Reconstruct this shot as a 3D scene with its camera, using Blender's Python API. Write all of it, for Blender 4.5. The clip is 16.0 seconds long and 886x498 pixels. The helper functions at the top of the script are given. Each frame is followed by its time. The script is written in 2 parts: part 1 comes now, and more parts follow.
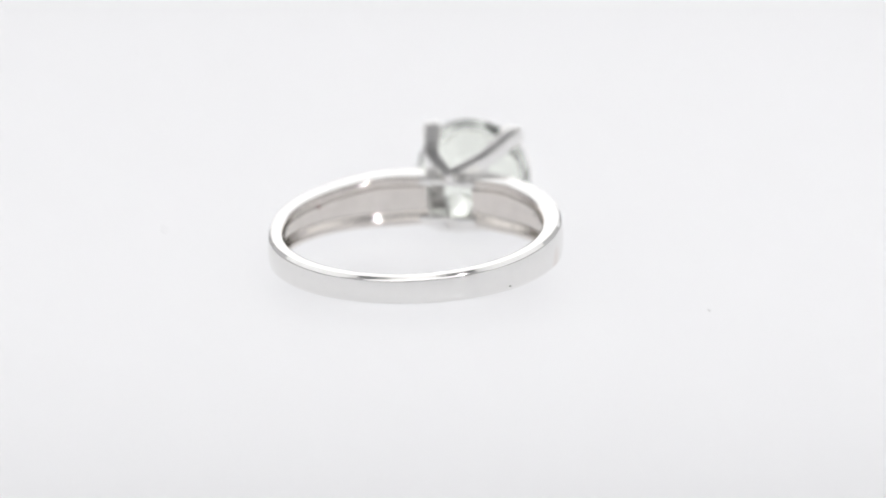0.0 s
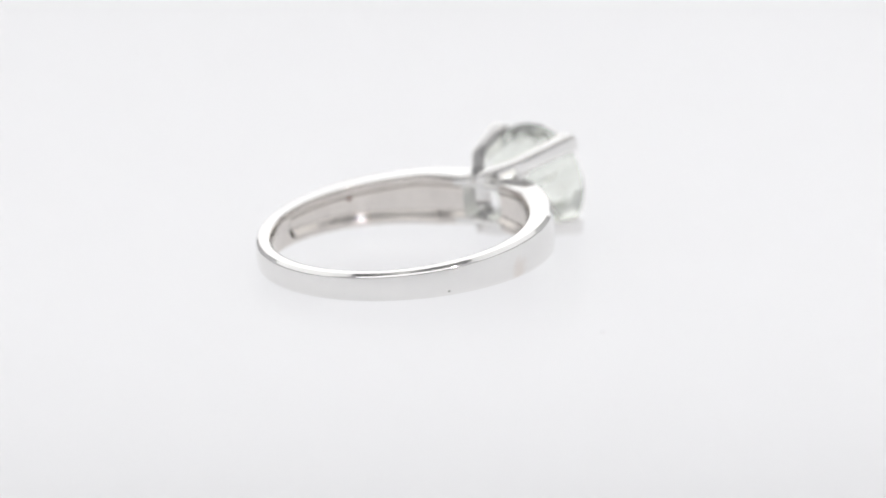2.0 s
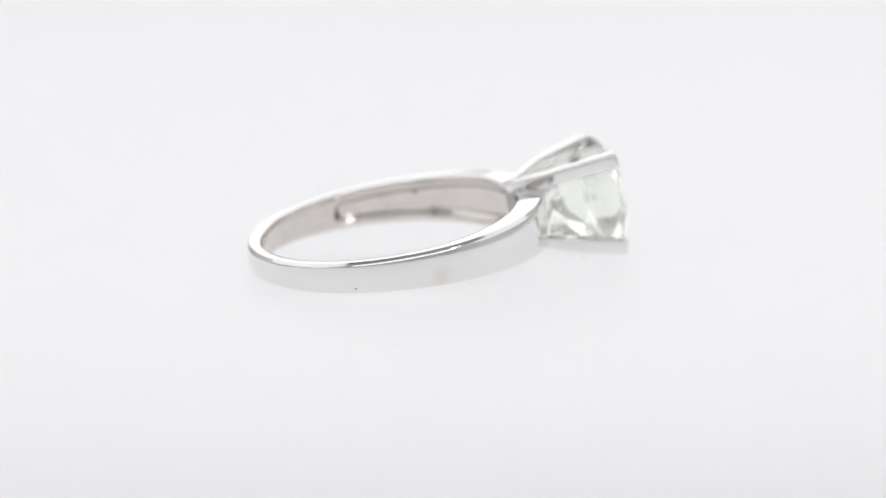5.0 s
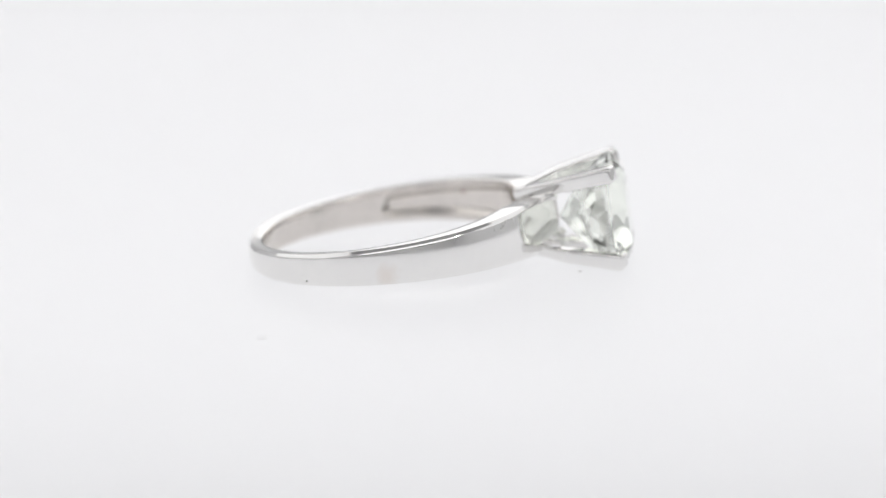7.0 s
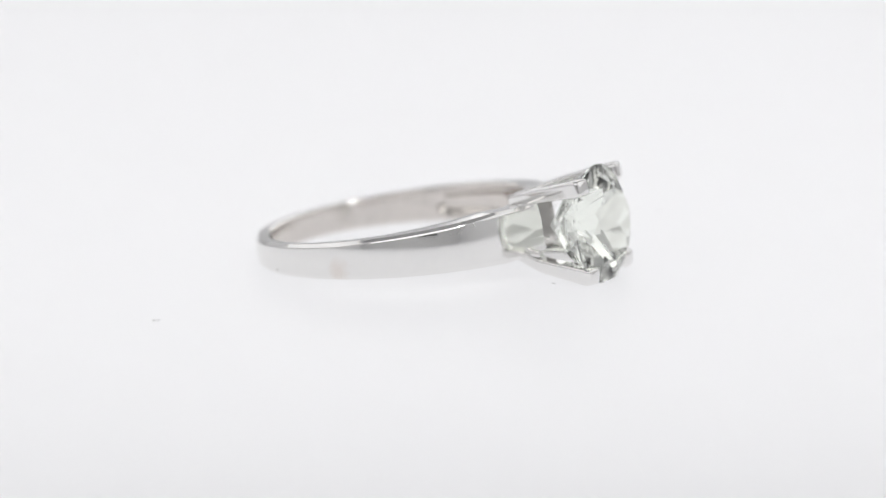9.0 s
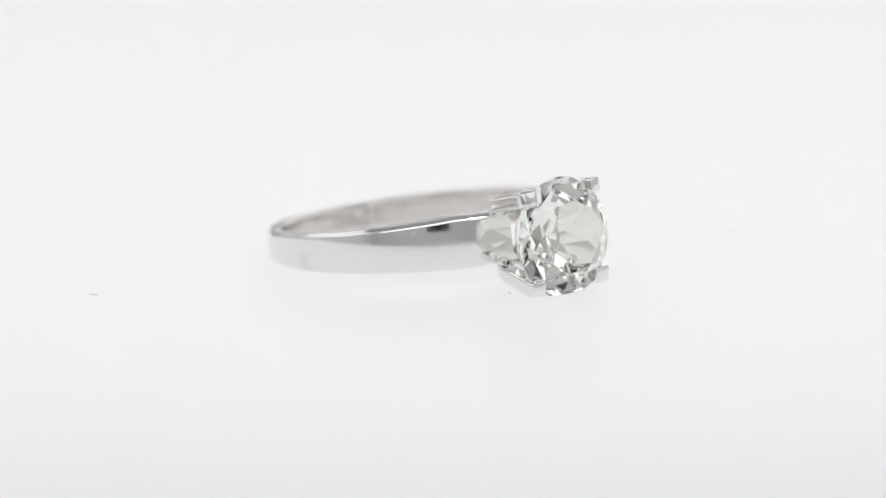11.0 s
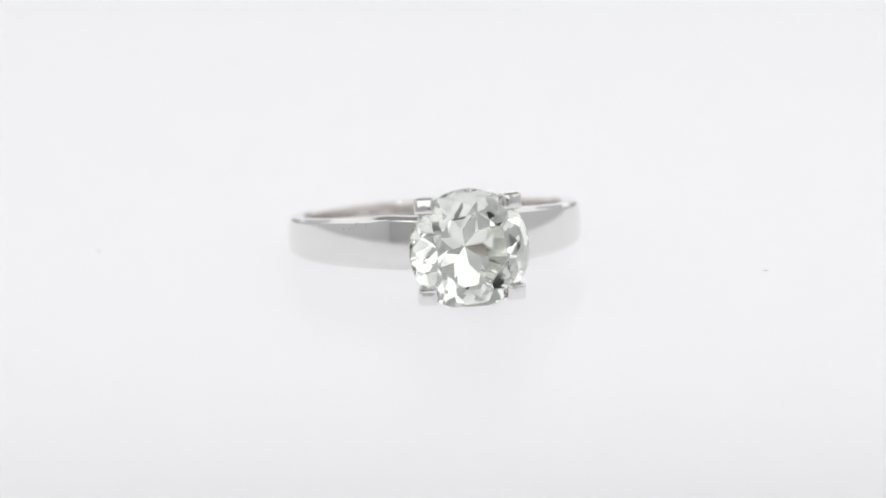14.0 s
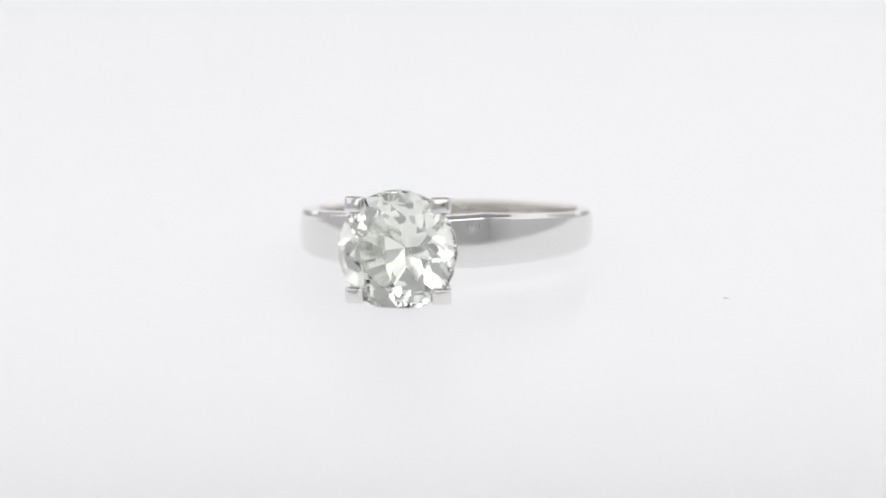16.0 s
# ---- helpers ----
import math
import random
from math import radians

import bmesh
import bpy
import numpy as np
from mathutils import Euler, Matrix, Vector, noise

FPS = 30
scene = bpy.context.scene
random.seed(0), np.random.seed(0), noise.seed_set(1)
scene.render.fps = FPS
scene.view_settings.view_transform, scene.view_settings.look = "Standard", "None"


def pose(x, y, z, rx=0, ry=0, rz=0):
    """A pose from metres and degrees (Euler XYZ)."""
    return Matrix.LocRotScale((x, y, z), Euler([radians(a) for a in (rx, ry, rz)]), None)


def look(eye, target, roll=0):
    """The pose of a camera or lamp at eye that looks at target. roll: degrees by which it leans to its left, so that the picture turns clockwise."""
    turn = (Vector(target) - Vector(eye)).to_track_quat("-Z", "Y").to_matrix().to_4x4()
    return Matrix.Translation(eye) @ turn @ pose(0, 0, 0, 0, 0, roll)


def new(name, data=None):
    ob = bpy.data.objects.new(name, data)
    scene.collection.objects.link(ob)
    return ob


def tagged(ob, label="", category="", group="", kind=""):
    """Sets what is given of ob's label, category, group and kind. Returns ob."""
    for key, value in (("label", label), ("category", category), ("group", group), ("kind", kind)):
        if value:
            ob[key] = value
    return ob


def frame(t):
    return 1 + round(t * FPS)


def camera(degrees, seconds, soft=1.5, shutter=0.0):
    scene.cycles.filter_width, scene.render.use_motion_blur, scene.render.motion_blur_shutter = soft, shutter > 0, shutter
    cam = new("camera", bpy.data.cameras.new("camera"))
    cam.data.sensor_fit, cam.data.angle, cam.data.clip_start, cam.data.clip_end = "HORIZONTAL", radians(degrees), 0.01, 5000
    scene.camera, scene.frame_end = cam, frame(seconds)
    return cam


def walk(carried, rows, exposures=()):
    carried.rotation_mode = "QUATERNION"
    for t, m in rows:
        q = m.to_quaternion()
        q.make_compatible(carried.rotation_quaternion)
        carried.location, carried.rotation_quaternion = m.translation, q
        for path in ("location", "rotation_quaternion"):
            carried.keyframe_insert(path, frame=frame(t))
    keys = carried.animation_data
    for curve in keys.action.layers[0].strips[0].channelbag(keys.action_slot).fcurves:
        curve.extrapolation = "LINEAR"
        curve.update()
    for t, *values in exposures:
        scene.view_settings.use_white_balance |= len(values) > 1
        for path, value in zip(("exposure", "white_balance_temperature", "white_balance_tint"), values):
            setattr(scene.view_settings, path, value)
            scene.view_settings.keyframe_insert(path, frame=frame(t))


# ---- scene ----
# All sizes of the jewellery are written in millimetres and scaled to metres.
MM = 0.001

# camera: stands still on a tripod, a long macro lens
cam = camera(7.476, 16.0, soft=1.5)
EYE = Vector((0.0, -0.4620, 0.1026))
PITCH, YAW = radians(12.387), radians(0.0926)
AIM = EYE + Vector((math.sin(YAW) * math.cos(PITCH), math.cos(YAW) * math.cos(PITCH), -math.sin(PITCH)))
VIEW = look(EYE, AIM, -1.03)
cam.data.dof.use_dof = True
cam.data.dof.focus_distance = 0.464
cam.data.dof.aperture_fstop = 20.0
walk(cam, [(0.0, VIEW), (16.0, VIEW)])


def turn_at(t):
    """The turntable's angle in degrees: it slows down a little on the way."""
    return -11.04 * (t - 8.0) + 0.0050 * (t - 8.0) ** 2


# ---- light ----
world = bpy.data.worlds.new("studio")
scene.world = world
world.use_nodes = True
world.node_tree.nodes["Background"].inputs["Color"].default_value = (1, 1, 1, 1)
world.node_tree.nodes["Background"].inputs["Strength"].default_value = 0.3


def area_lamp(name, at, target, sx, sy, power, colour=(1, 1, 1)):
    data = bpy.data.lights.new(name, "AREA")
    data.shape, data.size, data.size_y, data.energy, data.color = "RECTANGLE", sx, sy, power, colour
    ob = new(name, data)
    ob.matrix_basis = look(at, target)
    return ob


# Unseen fills, added from above and both sides to brighten tent and ring.
area_lamp("fill_top", (0, 0.05, 0.60), (0, 0.05, 0), 0.75, 0.80, 0.09, (1.0, 0.995, 0.985))
area_lamp("fill_left", (-0.42, 0.0, 0.27), (0, 0, 0.05), 0.5, 0.4, 0.38, (1.0, 0.995, 0.985))
area_lamp("fill_right", (0.42, 0.0, 0.27), (0, 0, 0.05), 0.5, 0.4, 0.38, (1.0, 0.995, 0.985))
# Out of view as well: placed by reflections and the lack of shadows.
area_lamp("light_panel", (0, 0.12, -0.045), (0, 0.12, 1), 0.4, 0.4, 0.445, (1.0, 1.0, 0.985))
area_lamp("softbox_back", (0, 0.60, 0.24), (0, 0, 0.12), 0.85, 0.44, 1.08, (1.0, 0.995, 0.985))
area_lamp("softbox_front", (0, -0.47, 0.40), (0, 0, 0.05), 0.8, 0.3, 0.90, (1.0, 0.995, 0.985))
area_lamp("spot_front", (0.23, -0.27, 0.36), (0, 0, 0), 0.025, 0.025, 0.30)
scene.view_settings.exposure = -0.085


# ---- materials ----
def material(name, colour, rough, metal=0.0, vary=0.04, scale=400.0, bump=0.0, bump_scale=3000.0, rough_vary=0.05, **more):
    """A surface with colour and gloss that vary at two scales, and fine relief."""
    m = bpy.data.materials.new(name)
    m.use_nodes = True
    nodes, links = m.node_tree.nodes, m.node_tree.links
    b = nodes["Principled BSDF"]
    b.inputs["Metallic"].default_value = metal
    for key, value in more.items():
        b.inputs[key.replace("_", " ")].default_value = value
    co = nodes.new("ShaderNodeTexCoord")
    n1, n2 = nodes.new("ShaderNodeTexNoise"), nodes.new("ShaderNodeTexNoise")
    n1.inputs["Scale"].default_value, n1.inputs["Detail"].default_value = scale, 3
    n2.inputs["Scale"].default_value, n2.inputs["Detail"].default_value = scale * 6, 4
    add = nodes.new("ShaderNodeMath")
    add.operation, add.use_clamp = "MULTIPLY_ADD", False
    add.inputs[1].default_value = 0.5
    half = nodes.new("ShaderNodeMath")
    half.operation = "MULTIPLY"
    half.inputs[1].default_value = 0.5
    for n in (n1, n2):
        links.new(co.outputs["Object"], n.inputs["Vector"])
    links.new(n1.outputs["Fac"], half.inputs[0])
    links.new(n2.outputs["Fac"], add.inputs[0])
    links.new(half.outputs[0], add.inputs[2])
    ramp = nodes.new("ShaderNodeMapRange")
    ramp.inputs["From Min"].default_value, ramp.inputs["From Max"].default_value = 0.3, 0.7
    ramp.inputs["To Min"].default_value, ramp.inputs["To Max"].default_value = 1 - vary, 1 + vary
    links.new(add.outputs[0], ramp.inputs["Value"])
    mix = nodes.new("ShaderNodeVectorMath")
    mix.operation = "SCALE"
    mix.inputs[0].default_value = colour[:3]
    links.new(ramp.outputs["Result"], mix.inputs["Scale"])
    links.new(mix.outputs["Vector"], b.inputs["Base Color"])
    rr = nodes.new("ShaderNodeMapRange")
    rr.inputs["From Min"].default_value, rr.inputs["From Max"].default_value = 0.3, 0.7
    rr.inputs["To Min"].default_value, rr.inputs["To Max"].default_value = max(0, rough - rough_vary), rough + rough_vary
    links.new(n1.outputs["Fac"], rr.inputs["Value"])
    links.new(rr.outputs["Result"], b.inputs["Roughness"])
    if bump:
        n3 = nodes.new("ShaderNodeTexNoise")
        n3.inputs["Scale"].default_value, n3.inputs["Detail"].default_value = bump_scale, 3
        links.new(co.outputs["Object"], n3.inputs["Vector"])
        bp = nodes.new("ShaderNodeBump")
        bp.inputs["Strength"].default_value, bp.inputs["Distance"].default_value = 1.0, bump
        links.new(n3.outputs["Fac"], bp.inputs["Height"])
        links.new(bp.outputs["Normal"], b.inputs["Normal"])
    return m


silver = material("polished_silver", (0.825, 0.818, 0.805), 0.085, 1.0, 0.015, 250, 0.000004, 500, 0.03)
seat_silver = material("satin_silver", (0.78, 0.77, 0.755), 0.38, 1.0, 0.03, 300, 0.000004, 1500, 0.05)
band_silver = material("band_silver", (0.825, 0.818, 0.805), 0.085, 1.0, 0.015, 250, 0.000004, 500, 0.03)
# inside of the band: darker and warmer than the outside
silver_in = material("inner_silver", (0.70, 0.665, 0.63), 0.12, 1.0, 0.08, 300, 0.00006, 500, 0.06)
red_spot = material("reddish_residue", (0.22, 0.12, 0.10), 0.6)
gem = material("pale_green_quartz", (0.960, 0.988, 0.932), 0.0, 0.0, 0.01, 100, rough_vary=0.0, Transmission_Weight=1.0, IOR=1.55)
acrylic = material("white_acrylic", (0.86, 0.86, 0.865), 0.22, 0.0, 0.004, 20, 0.0, rough_vary=0.02, IOR=1.45)


def worn_patch(m, centre, radius, colour, rough):
    """A dulled, grainy patch of uneven outline on a metal, at a place given in metres."""
    nodes, links = m.node_tree.nodes, m.node_tree.links
    b, co = nodes["Principled BSDF"], nodes["Texture Coordinate"]
    far, grain, edge, add = (nodes.new(k) for k in ("ShaderNodeVectorMath", "ShaderNodeTexNoise", "ShaderNodeMapRange", "ShaderNodeMath"))
    far.operation = "DISTANCE"
    far.inputs[1].default_value = centre
    grain.inputs["Scale"].default_value, grain.inputs["Detail"].default_value = 1400.0, 4
    add.operation = "MULTIPLY_ADD"
    add.inputs[1].default_value = radius * 1.6
    links.new(co.outputs["Object"], far.inputs[0])
    links.new(co.outputs["Object"], grain.inputs["Vector"])
    links.new(grain.outputs["Fac"], add.inputs[0])
    links.new(far.outputs["Value"], add.inputs[2])
    edge.inputs["From Min"].default_value, edge.inputs["From Max"].default_value = radius * 2.0, radius * 1.1
    links.new(add.outputs[0], edge.inputs["Value"])
    for name, value in (("Base Color", (*colour, 1)), ("Roughness", (rough,) * 3 + (1,))):
        mix = nodes.new("ShaderNodeMix")
        mix.data_type = "RGBA"
        links.new(edge.outputs["Result"], mix.inputs[0])
        links.new(b.inputs[name].links[0].from_socket, mix.inputs[6])
        mix.inputs[7].default_value = value
        links.new(mix.outputs[2], b.inputs[name])


def let_light_through(m, share, colour):
    """Milky acrylic: a share of the light passes through it, spread evenly."""
    nodes, links = m.node_tree.nodes, m.node_tree.links
    mix, tr, out = nodes.new("ShaderNodeMixShader"), nodes.new("ShaderNodeBsdfTranslucent"), nodes["Material Output"]
    tr.inputs["Color"].default_value = (*colour, 1)
    mix.inputs["Fac"].default_value = share
    links.new(nodes["Principled BSDF"].outputs[0], mix.inputs[1])
    links.new(tr.outputs[0], mix.inputs[2])
    links.new(mix.outputs[0], out.inputs["Surface"])


let_light_through(acrylic, 0.65, (0.95, 0.95, 0.96))
cloth = material("white_tent_cloth", (0.85, 0.85, 0.86), 0.9, 0.0, 0.03, 30)
# front and top cloth, unseen: dimness put into the colour for the band's reflections
grey_cloth = material("grey_tent_cloth", (0.72, 0.72, 0.725), 0.9, 0.0, 0.05, 30)
top_cloth = material("shaded_tent_cloth", (0.48, 0.48, 0.485), 0.9, 0.0, 0.05, 30)
# added dark surface behind the opening, only for the band's dark reflection
dark_wall = material("dark_panel_paint", (0.06, 0.06, 0.062), 0.8, 0.0, 0.1, 5)
pit_grey = material("pitted_silver", (0.50, 0.49, 0.475), 0.4, 1.0)
lint = material("grey_lint", (0.45, 0.44, 0.43), 0.9)


# ---- mesh helpers ----
def link_mesh(name, bm, mat, parent=None, smooth=None, label=""):
    bmesh.ops.recalc_face_normals(bm, faces=bm.faces)
    me = bpy.data.meshes.new(name)
    bm.to_mesh(me)
    bm.free()
    me.materials.append(mat)
    if smooth is not None:
        me.polygons.foreach_set("use_smooth", [True] * len(me.polygons))
        me.set_sharp_from_angle(angle=radians(smooth))
    ob = new(name, me)
    ob.parent = parent
    if label:
        tagged(ob, label)
    return ob


def part(name, bm, mat, parent, label="", smooth=None):
    return link_mesh(name, bm, mat, parent, smooth, label)


def box_bm(x0, y0, z0, x1, y1, z1):
    bm = bmesh.new()
    bmesh.ops.create_cube(bm, size=1)
    for v in bm.verts:
        v.co = Vector(((x0 + x1) / 2 + v.co.x * (x1 - x0), (y0 + y1) / 2 + v.co.y * (y1 - y0), (z0 + z1) / 2 + v.co.z * (z1 - z0)))
    return bm


def sweep(bm, sections, closed_ring=False):
    """Skins a row of closed loops of equal length and caps the ends."""
    loops = [[bm.verts.new(p) for p in loop] for loop in sections]
    n = len(loops[0])
    for a, b in zip(loops, loops[1:]):
        for i in range(n):
            bm.faces.new((a[i], a[(i + 1) % n], b[(i + 1) % n], b[i]))
    if not closed_ring:
        bm.faces.new(loops[0][::-1])
        bm.faces.new(loops[-1])
    return loops


def bar(stations, side, n=4, sides=16):
    """A bar of superelliptic section along stations (place, half width, half height) in mm; side: which way its width points."""
    bm = bmesh.new()
    places = [Vector(s[0]) for s in stations]
    secs = []
    for i, (_, w, h) in enumerate(stations):
        d = (places[min(i + 1, len(places) - 1)] - places[max(i - 1, 0)]).normalized()
        x = (Vector(side) - d * d.dot(Vector(side))).normalized()
        y = d.cross(x)
        loop = []
        for k in range(sides):
            a = 2 * math.pi * (k + 0.5) / sides
            c, s = math.cos(a), math.sin(a)
            u = math.copysign(abs(c) ** (2 / n), c) * w
            v = math.copysign(abs(s) ** (2 / n), s) * h
            loop.append((places[i] + x * u + y * v) * MM)
        secs.append(loop)
    sweep(bm, secs)
    return bm


# ---- the studio: a white light tent, assumed and out of view, round a turntable ----
def studio():
    def wall(name, b, mat, label):
        tagged(link_mesh(name, box_bm(*b), mat), label, name.split("_")[0], kind="structure")

    wall("ground", (-0.50, -0.60, -0.10, 0.50, 0.66, -0.06), cloth, "white cloth-covered table top under the turntable")
    wall("wall_north", (-0.50, 0.62, -0.06, 0.50, 0.66, 0.66), cloth, "white cloth back of the light tent")
    wall("wall_west", (-0.50, -0.60, -0.06, -0.46, 0.62, 0.66), cloth, "white cloth side of the light tent")
    wall("wall_east", (0.46, -0.60, -0.06, 0.50, 0.62, 0.66), cloth, "white cloth side of the light tent")
    # darkened overhead, so that the band's chamfer mirrors a dark line
    wall("ceiling", (-0.50, -0.60, 0.66, 0.50, 0.66, 0.70), top_cloth, "unseen top of the light tent, its cloth darkened to give the band a dark reflection")
    wall("wall_south", (-0.46, -0.60, 0.20, 0.46, -0.58, 0.66), cloth, "white cloth front of the light tent")
    # the unseen low front flap; its opening puts a dark reflection on the band
    bm = bmesh.new()
    for b in ((-0.46, -0.59, -0.06, 0.05, -0.58, 0.20), (0.215, -0.59, -0.06, 0.46, -0.58, 0.20),
              (0.05, -0.59, 0.165, 0.215, -0.58, 0.20), (0.05, -0.59, -0.06, 0.215, -0.58, 0.085)):
        one = box_bm(*b)
        me = bpy.data.meshes.new("tmp")
        one.to_mesh(me)
        one.free()
        bm.from_mesh(me)
        bpy.data.meshes.remove(me)
    tagged(link_mesh("wall_front_flap", bm, grey_cloth), "grey low front flap with an opening, added out of view to shape reflections", "wall", kind="structure")
    # unseen panel, stands in for the dark camera that the silver mirrors
    tagged(link_mesh("backdrop", box_bm(-0.6, -0.80, -0.06, 0.6, -0.78, 0.70), dark_wall), "unseen dark panel added behind the flap's opening, stands in for the reflected camera", "backdrop", kind="structure")


def turntable():
    bm = bmesh.new()
    prof = [(0.0, 0.0), (0.10, 0.0), (0.1785, 0.0), (0.1795, -0.0003), (0.18, -0.0012), (0.18, -0.0108), (0.1795, -0.0118), (0.1785, -0.012), (0.0, -0.012)]
    n = 128
    top, bottom = bm.verts.new((0, 0, 0)), bm.verts.new((0, 0, -0.012))
    rings = [[bm.verts.new((r * math.cos(2 * math.pi * k / n), r * math.sin(2 * math.pi * k / n), z)) for k in range(n)] for r, z in prof[1:-1]]
    for a, b in zip(rings, rings[1:]):
        for k in range(n):
            bm.faces.new((a[k], b[k], b[(k + 1) % n], a[(k + 1) % n]))
    for k in range(n):
        bm.faces.new((top, rings[0][k], rings[0][(k + 1) % n]))
        bm.faces.new((bottom, rings[-1][(k + 1) % n], rings[-1][k]))
    ob = link_mesh("turntable", bm, acrylic, None, 35)
    return tagged(ob, "glossy white acrylic turntable disc, slowly turning", "turntable")


def fibre(length, bend):
    """A tiny curled fibre that lies on the disc."""
    st = []
    for i in range(7):
        u = i / 6 - 0.5
        st.append(((u * length, bend * (1 - 4 * u * u), 0.02), 0.02, 0.02))
    ob = link_mesh("lint_fibre", bar(st, (0, 0, 1), 2, 6), lint, None, 60)
    return tagged(ob, "tiny curled grey fibre lying on the turntable", "fibre", "fibres on the turntable")


# ---- the ring ----
R_IN = 9.0
HOLE, END, STRAIGHT = 11.0, 5.2, 27.0      # half angles: the seat's opening inside and outside; where the shoulder runs on straight


def band_width(a):
    b = max(a, 27.0)
    return 1.91 + 2.42 * (1 - b / 180) ** 1.86 - 0.016 * (b - a)


def band_thick(a):
    s = max(0.0, min(1.0, (110 - a) / 90))
    return 1.11 + 0.90 * s * s * (3 - 2 * s)


def outer_radius(a):
    """The outside of the band at the half angle a: round at the back, running out into straight shoulders without a break."""
    total, steps, top, soft = 0.0, 40, 60.0, 5.0
    if a < top:
        for i in range(steps):
            b = a + (top - a) * (i + 0.5) / steps
            normal = STRAIGHT + soft * math.log(1 + math.exp((b - STRAIGHT) / soft))
            total += math.tan(radians(normal - b)) * radians((top - a) / steps)
    return (R_IN + band_thick(max(a, STRAIGHT))) * math.exp(total)


def pocket(a, h, half):
    """How deep the shoulder is hollowed from inside, in mm: 0 outside the pocket."""
    arc, mid = radians(a) * R_IN, radians(47) * R_IN
    long, high, r = radians(51) * R_IN, half - 0.42, 0.75
    qx, qy = abs(arc - mid) - long + r, abs(h) - high + r
    d = math.hypot(max(qx, 0), max(qy, 0)) + min(max(qx, qy), 0) - r
    s = max(0.0, min(1.0, -d / 0.55))
    return 0.42 * s * s * (3 - 2 * s)


def band_section(a):
    """The closed loop of the band's section at the half angle a, as (radius, height)."""
    w = band_width(a) / 2
    ro, bev, crown = outer_radius(a), 0.23, 0.085 + 0.04 * max(0.0, 1 - a / 90)
    th = ro - R_IN
    rim = 0.26
    loop = []
    for i in range(25):
        v = -1 + 2 * i / 24
        h = v * (w - bev)
        loop.append((ro - crown * v * v, h))
    for k in (1, 2, 3):
        loop.append((ro - crown - 0.19 * k / 3, w - bev + bev * k / 3))
    loop.append((R_IN + th * 0.45, w))
    for k in (0, 1, 2):
        b = math.pi / 2 * k / 3
        loop.append((R_IN + rim - rim * math.sin(b), w - rim + rim * math.cos(b)))
    m = 25
    for i in range(m):
        h = (w - rim) * (1 - 2 * i / (m - 1))
        loop.append((R_IN + pocket(a, h, w), h))
    for k in (2, 1, 0):
        b = math.pi / 2 * k / 3
        loop.append((R_IN + rim - rim * math.sin(b), -w + rim - rim * math.cos(b)))
    loop.append((R_IN + th * 0.45, -w))
    for k in (3, 2, 1):
        loop.append((ro - crown - 0.19 * k / 3, -w + bev - bev * k / 3))
    return loop


def band_mesh():
    bm = bmesh.new()
    steps, secs = 360, []
    for i in range(steps + 1):
        u = i / steps
        loop = []
        a_mid = 9.3 + (360 - 18.6) * u
        a = min(a_mid, 360 - a_mid)
        for r, h in band_section(a):
            start = HOLE + (END - HOLE) * (r - R_IN) / 2.7
            low = max(0.0, (-h - 0.35) / (band_width(9.3) / 2 - 0.35))
            start *= 1 - 0.62 * min(1.0, low) ** 2.4
            phi = radians(start + (360 - 2 * start) * u)
            loop.append(Vector((r * math.cos(phi), r * math.sin(phi), h)) * MM)
        secs.append(loop)
    loops = sweep(bm, secs, True)
    for ring in (loops[0], loops[-1]):
        lip = []
        for i in range(25):
            a, b = ring[56 - i].co, ring[i].co
            r = math.hypot(a.x, a.y) * 0.25 + math.hypot(b.x, b.y) * 0.75
            phi = math.atan2(a.y, a.x) * 0.95
            lip.append(bm.verts.new((r * math.cos(phi), r * math.sin(phi), a.z * 0.25 + b.z * 0.75)))
        for i in range(24):
            bm.faces.new((ring[i], ring[i + 1], lip[i + 1], lip[i]))
            bm.faces.new((lip[i], lip[i + 1], ring[55 - i], ring[56 - i]))
        bm.faces.new(ring[24:33] + lip[24:])
        bm.faces.new(ring[56:] + ring[:1] + lip[:1])
    return bm


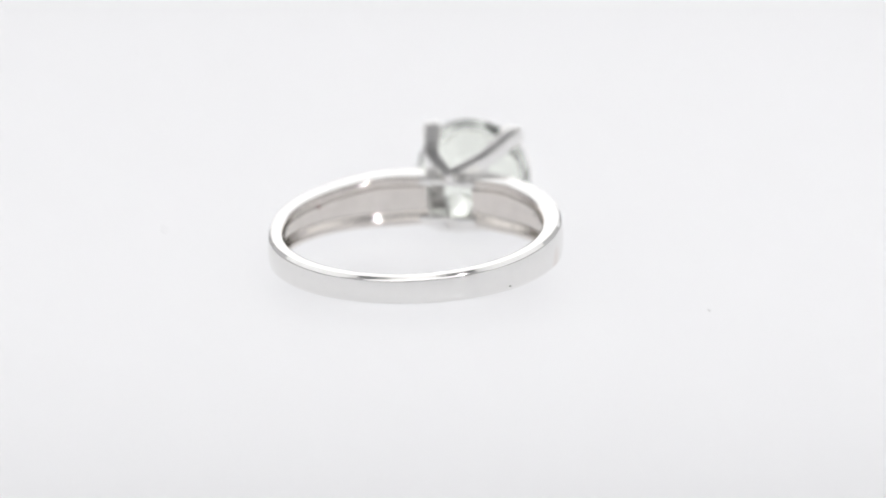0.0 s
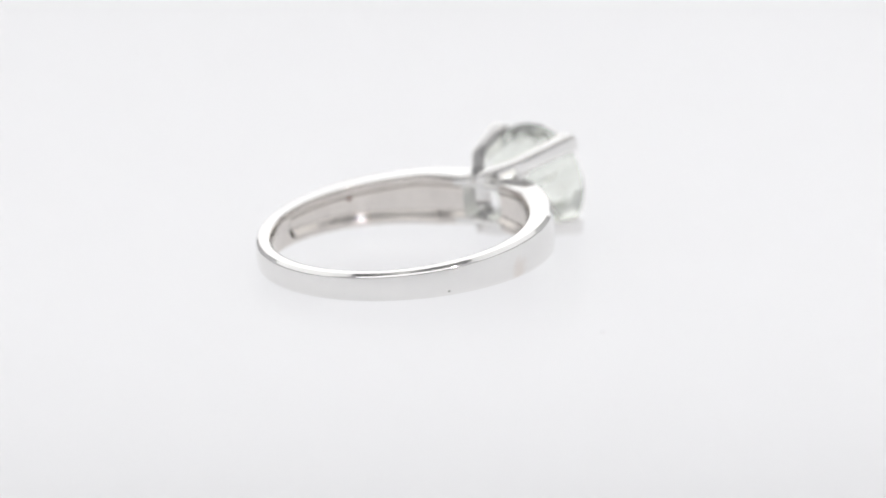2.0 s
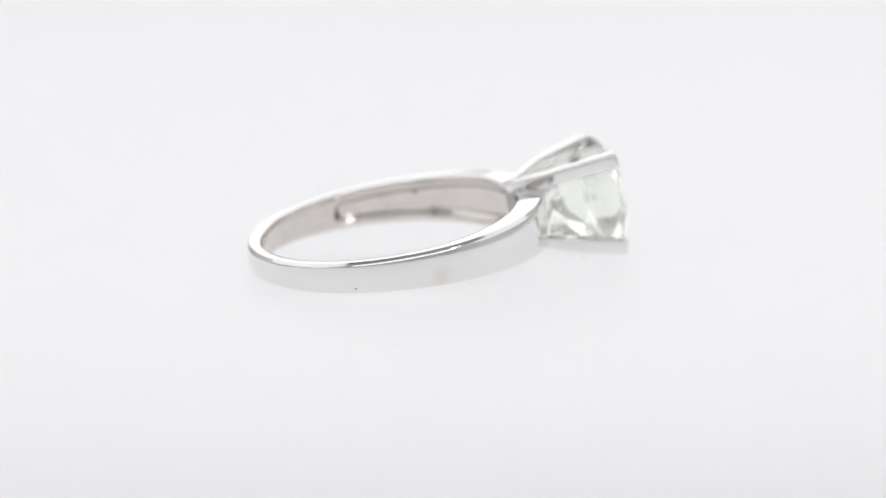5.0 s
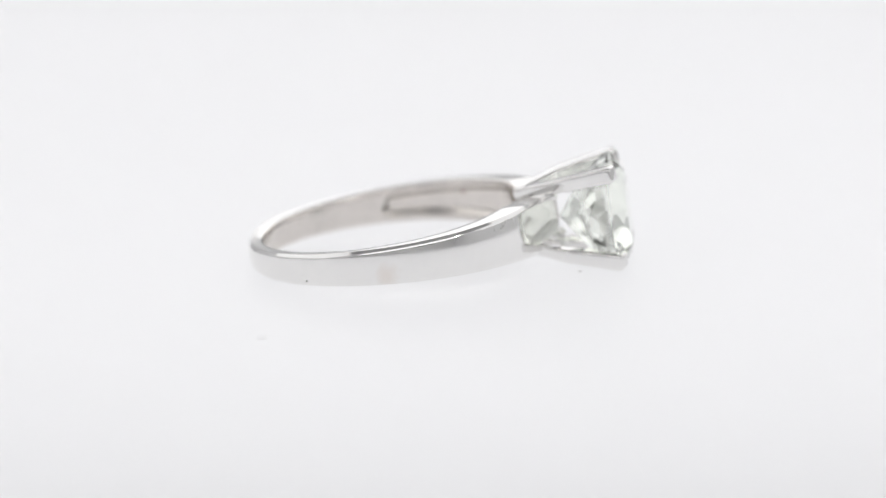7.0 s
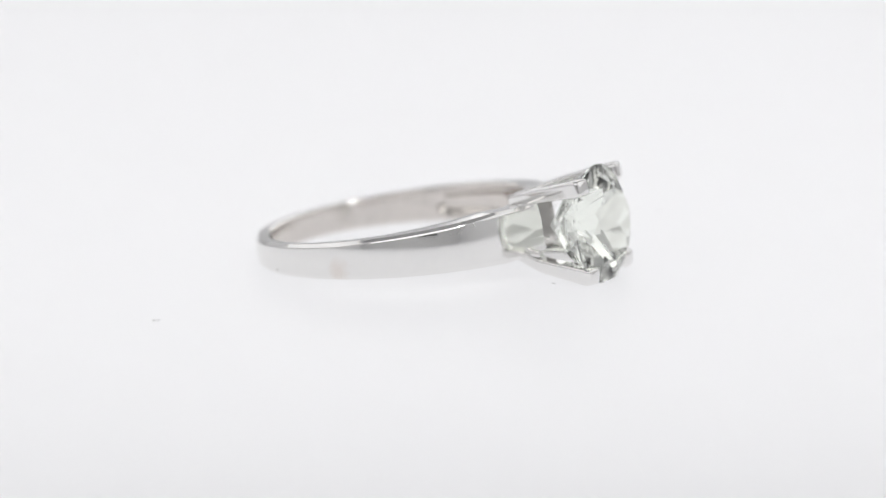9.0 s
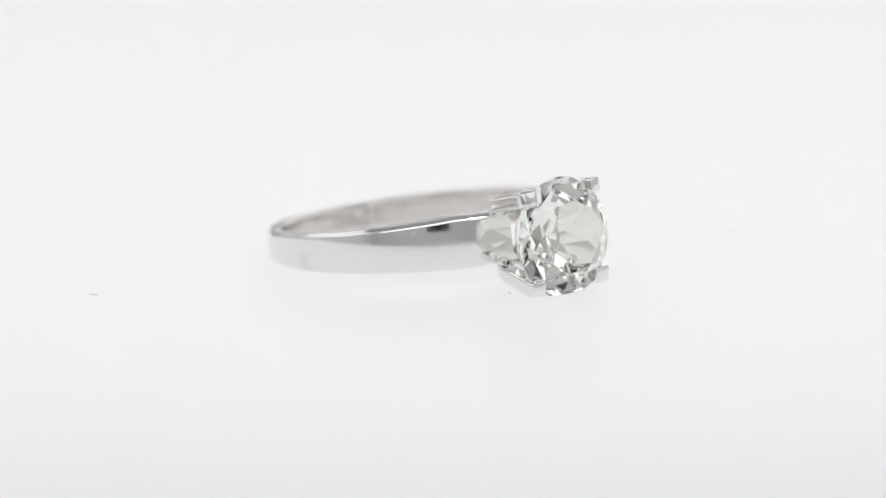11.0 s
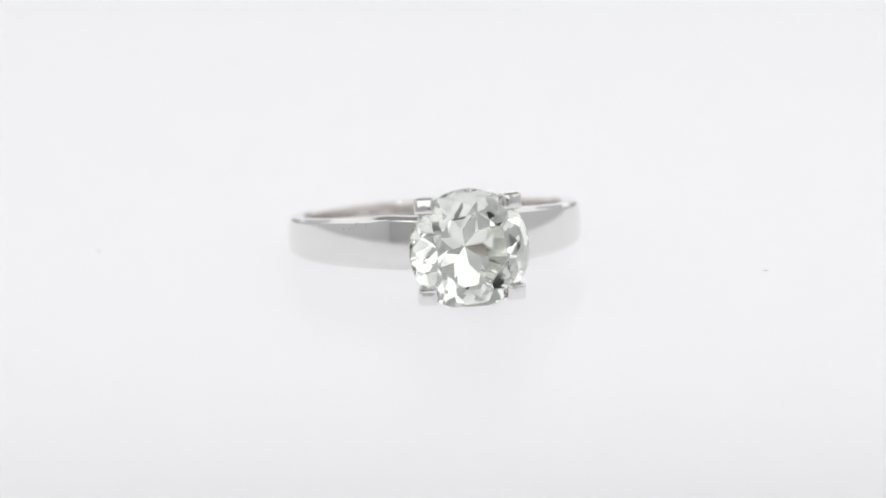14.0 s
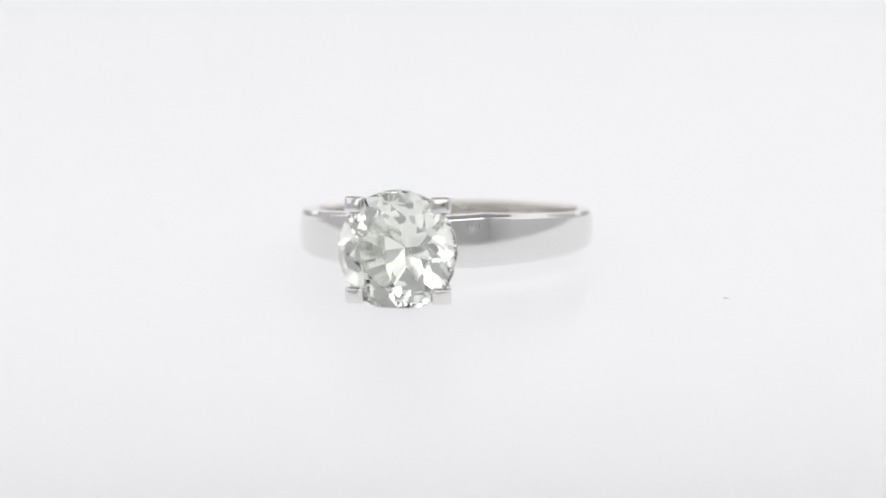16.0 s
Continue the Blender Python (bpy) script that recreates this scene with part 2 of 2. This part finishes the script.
def gem_mesh(radius, table=0.62, crown=30.5, girdle=0.14, depth=0.927, petal=36.9, rm=0.682, rp=0.29):
    """A deep round cut, its table towards +x: table, stars, kites and halves above; below, steep girdle facets and a star of eight shallow petals."""
    bm = bmesh.new()
    hc = radius * (1 - table) * math.tan(radians(crown))
    c8, tp = math.cos(math.pi / 8), math.tan(radians(petal))
    rt, rs = table * radius, 0.80 * radius
    low, rm, rp = -depth * radius, rm * radius, rp * radius

    def v(r, deg, x):
        b = radians(deg)
        return bm.verts.new(Vector((x, r * math.cos(b), r * math.sin(b))) * MM)

    t = [v(rt, 45 * k, girdle + hc) for k in range(8)]
    s = [v(rs, 45 * k + 22.5, girdle + hc * (radius - rs * c8) / (radius - rt)) for k in range(8)]
    gu = [v(radius, 11.25 * k, girdle) for k in range(32)]
    gl = [v(radius, 11.25 * k, 0) for k in range(32)]
    n = [v(0.852 * radius, 22.5 * k + 11.25, -0.22 * radius) for k in range(16)]
    m = [v(rm, 45 * k, low + rm * tp) for k in range(8)]
    p = [v(rp, 45 * k + 22.5, low + rp * c8 * tp) for k in range(8)]
    cu = v(0, 0, low)
    bm.faces.new(t)
    for k in range(8):
        j = (k + 1) % 8
        g = [(4 * k + i) % 32 for i in range(5)]
        bm.faces.new((t[k], s[k], t[j]))
        bm.faces.new((t[k], s[k - 1], gu[g[0]], s[k]))
        bm.faces.new((s[k], gu[g[0]], gu[g[1]], gu[g[2]]))
        bm.faces.new((s[k], gu[g[2]], gu[g[3]], gu[g[4]]))
        bm.faces.new((cu, p[k - 1], m[k], p[k]))
        bm.faces.new((p[k], m[k], m[j]))
        bm.faces.new((m[k], n[2 * k - 1], n[2 * k]))
        bm.faces.new((m[k], n[2 * k], n[2 * k + 1], m[j]))
    for k in range(16):
        bm.faces.new((n[k], gl[2 * k], gl[2 * k + 1], gl[(2 * k + 2) % 32]))
        bm.faces.new((n[k - 1], gl[2 * k], n[k]))
    for k in range(32):
        bm.faces.new((gu[k], gl[k], gl[(k + 1) % 32], gu[(k + 1) % 32]))
    return bm


APEX = (9.05, 0.0, 1.82)
KNEE = (11.75, 1.95, 2.42)
TIP = (16.12, 3.10, 3.14)
RAIL_R, RAIL_H = 9.2, 1.38


def signed(p, ly, lz):
    return Vector((p[0], p[1] * ly, p[2] * lz - (0.12 if p is TIP else 0.04)))


def prong(ly, lz, root):
    """One claw: a flat-topped arm from the apex of the V, bent a little at the gallery, to its blunt tip over the stone's edge."""
    a, k, b = (signed(p, ly, lz) for p in (APEX, KNEE, TIP))
    st = []
    for u, w, h in ((-0.06, 0.22, 0.20), (0.0, 0.36, 0.33), (0.12, 0.46, 0.40), (0.4, 0.50, 0.42), (0.7, 0.52, 0.43), (0.9, 0.53, 0.43)):
        st.append((a.lerp(k, u), w, h))
    for u, w, h in ((0.06, 0.56, 0.48), (0.35, 0.61, 0.52), (0.65, 0.66, 0.56), (0.88, 0.70, 0.60), (0.945, 0.69, 0.59), (0.98, 0.62, 0.53), (1.0, 0.48, 0.40)):
        st.append((k.lerp(b, u), w, h))
    return part("prong", bar(st, (0.25, -ly, 0), 6.0, 28), silver, root, "", 40)


def strut(ly, lz, root):
    """The short wire from the shoulder's corner to the claw's knee."""
    a, b = Vector((9.5, 1.0 * ly, 1.38 * lz)), Vector((11.85, 2.15 * ly, 1.72 * lz))
    st = [(a.lerp(b, u) + Vector((0, 0, 0.05 * lz * math.sin(math.pi * u))), w, w * 0.9) for u, w in ((0, 0.22), (0.3, 0.25), (0.7, 0.26), (0.93, 0.26), (1, 0.18))]
    return part("gallery_strut", bar(st, (0, 0, 1), 2.5, 12), silver, root, "", 40)


def rail(lz, root):
    """The thin bar that closes the band above or below the seat's opening."""
    st = []
    for i in range(13):
        phi = radians(-13 + 26 * i / 12)
        st.append(((RAIL_R * math.cos(phi), RAIL_R * math.sin(phi), RAIL_H * lz), 0.26, 0.27))
    return part("seat_rail", bar(st, (0, 0, 1), 3, 12), silver, root, "", 40)


RING_BASE = pose(-2.568 * MM, 1.249 * MM, 2.15 * MM, 0, 0, -14.93) @ pose(0, 0, 0, 0.90, -6.7, 0)


def finger_ring():
    root = tagged(new("finger_ring"), "polished silver ring with round pale green stone, lying on its side", "ring")
    band = part("band", band_mesh(), band_silver, root, "polished silver band with widening shoulders", 35)
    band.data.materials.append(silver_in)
    band.data.materials.append(seat_silver)
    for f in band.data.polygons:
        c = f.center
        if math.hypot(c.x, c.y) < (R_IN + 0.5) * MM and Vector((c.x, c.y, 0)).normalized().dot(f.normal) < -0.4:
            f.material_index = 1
        elif c.x > 0.008 and abs(c.y) < 0.0022 and abs(f.normal.y) > 0.7:
            f.material_index = 2
    stone = part("gemstone", gem_mesh(4.15), gem, root, "transparent pale green round brilliant-cut stone")
    stone.matrix_basis = pose(15.58 * MM, -0.02 * MM, -0.14 * MM, 30, 0, 0)
    for lz in (1, -1):
        rail(lz, root)
        for ly in (1, -1):
            prong(ly, lz, root)
            strut(ly, lz, root)
    worn_patch(band_silver, on_band(271.5, -0.5).translation, 0.00085, (0.77, 0.73, 0.695), 0.16)
    worn_patch(band_silver, on_band(21.5, 0.5).translation, 0.0005, (0.86, 0.85, 0.84), 0.3)
    marks(root)
    return root


def on_band(deg, k, inside=False, lift=0.004):
    """A place on the band in mm and its frame: x along the band, y up, z away from the metal. k: -1 lower edge to 1 upper edge."""
    a = min(deg % 360, 360 - deg % 360)
    w = band_width(a) / 2
    if inside:
        r = R_IN + pocket(a, k * w, w) - lift
    else:
        ro = outer_radius(a)
        crown = 0.085 + 0.04 * max(0.0, 1 - a / 90)
        r = ro - crown * k * k + lift
    p = radians(deg)
    out = Vector((math.cos(p), math.sin(p), 0)) * (-1 if inside else 1)
    up = Vector((0, 0, 1))
    along = up.cross(out)
    m = Matrix((along, up, out)).transposed().to_4x4()
    m.translation = Vector((r * math.cos(p), r * math.sin(p), k * w)) * MM
    return m


def blot(rx, ry, thick, seed, n=18):
    """A thin flake or stain of uneven outline, in mm, rounded off to its rim."""
    rnd = random.Random(seed)
    bm = bmesh.new()
    jit = [rnd.uniform(0.72, 1.15) for _ in range(n)]
    rings = []
    for f, z in ((1.0, -0.01), (0.8, thick * 0.7), (0.4, thick)):
        rings.append([bm.verts.new(Vector((rx * f * jit[i] * math.cos(2 * math.pi * i / n), ry * f * jit[i] * math.sin(2 * math.pi * i / n), z)) * MM) for i in range(n)])
    for a, b in zip(rings, rings[1:]):
        for i in range(n):
            bm.faces.new((a[i], a[(i + 1) % n], b[(i + 1) % n], b[i]))
    bm.faces.new(rings[-1])
    bm.faces.new(rings[0][::-1])
    return bm


def marks(root):
    """Casting pits, residue, stamp and scuffs that the metal carries."""
    def put(name, bm, mat, m, label):
        ob = part(name, bm, mat, root, label, 50)
        ob.matrix_basis = m

    put("pit", blot(0.10, 0.07, 0.012, 1), pit_grey, on_band(237, -0.66), "tiny grey casting pit")
    put("residue_spot", blot(0.24, 0.17, 0.03, 2), red_spot, on_band(61, 0.42, True), "tiny reddish speck of polish residue")
    # a worn stamp inside the band: an oval frame with two bars that cannot be read
    for dx in (-0.16, 0.16):
        m = on_band(126.5, 0.04, True, 0.0) @ pose(dx * MM, 0, 0)
        put("stamp_bar", blot(0.05, 0.17, 0.025, 11 + int(dx * 10), 10), silver, m, "worn stamped bar")
    rnd = random.Random(21)
    for deg, k, n, sp in ((21.5, 0.52, 11, 2.6), (321, 0.80, 9, 5.0)):
        for _ in range(n):
            m = on_band(deg + rnd.uniform(-sp, sp), min(0.88, k + rnd.uniform(-0.22, 0.22)), lift=0.002) @ pose(0, 0, 0, 0, 0, rnd.uniform(40, 110))
            put("scratch", blot(rnd.uniform(0.06, 0.20), 0.022, 0.010, rnd.randrange(999), 8), silver, m, "fine bright scratch")


studio()
disc = turntable()
fibres = []
for fx, fy, fl, fr in ((-15.4, -19.0, 0.55, 20), (9.45, -4.95, 0.40, -35), (12.9, 19.5, 0.35, 60)):
    fibres.append((fibre(fl, 0.06), pose(fx * MM, fy * MM, 0, 0, 0, fr)))
ring = finger_ring()


def motions():
    steps = [i * 0.5 for i in range(33)]
    walk(disc, [(t, pose(0, 0, 0, 0, 0, turn_at(t))) for t in steps])
    walk(ring, [(t, pose(0, 0, 0, 0, 0, turn_at(t)) @ RING_BASE) for t in steps])
    for ob, place in fibres:
        walk(ob, [(t, pose(0, 0, 0, 0, 0, turn_at(t)) @ place) for t in steps])


motions()
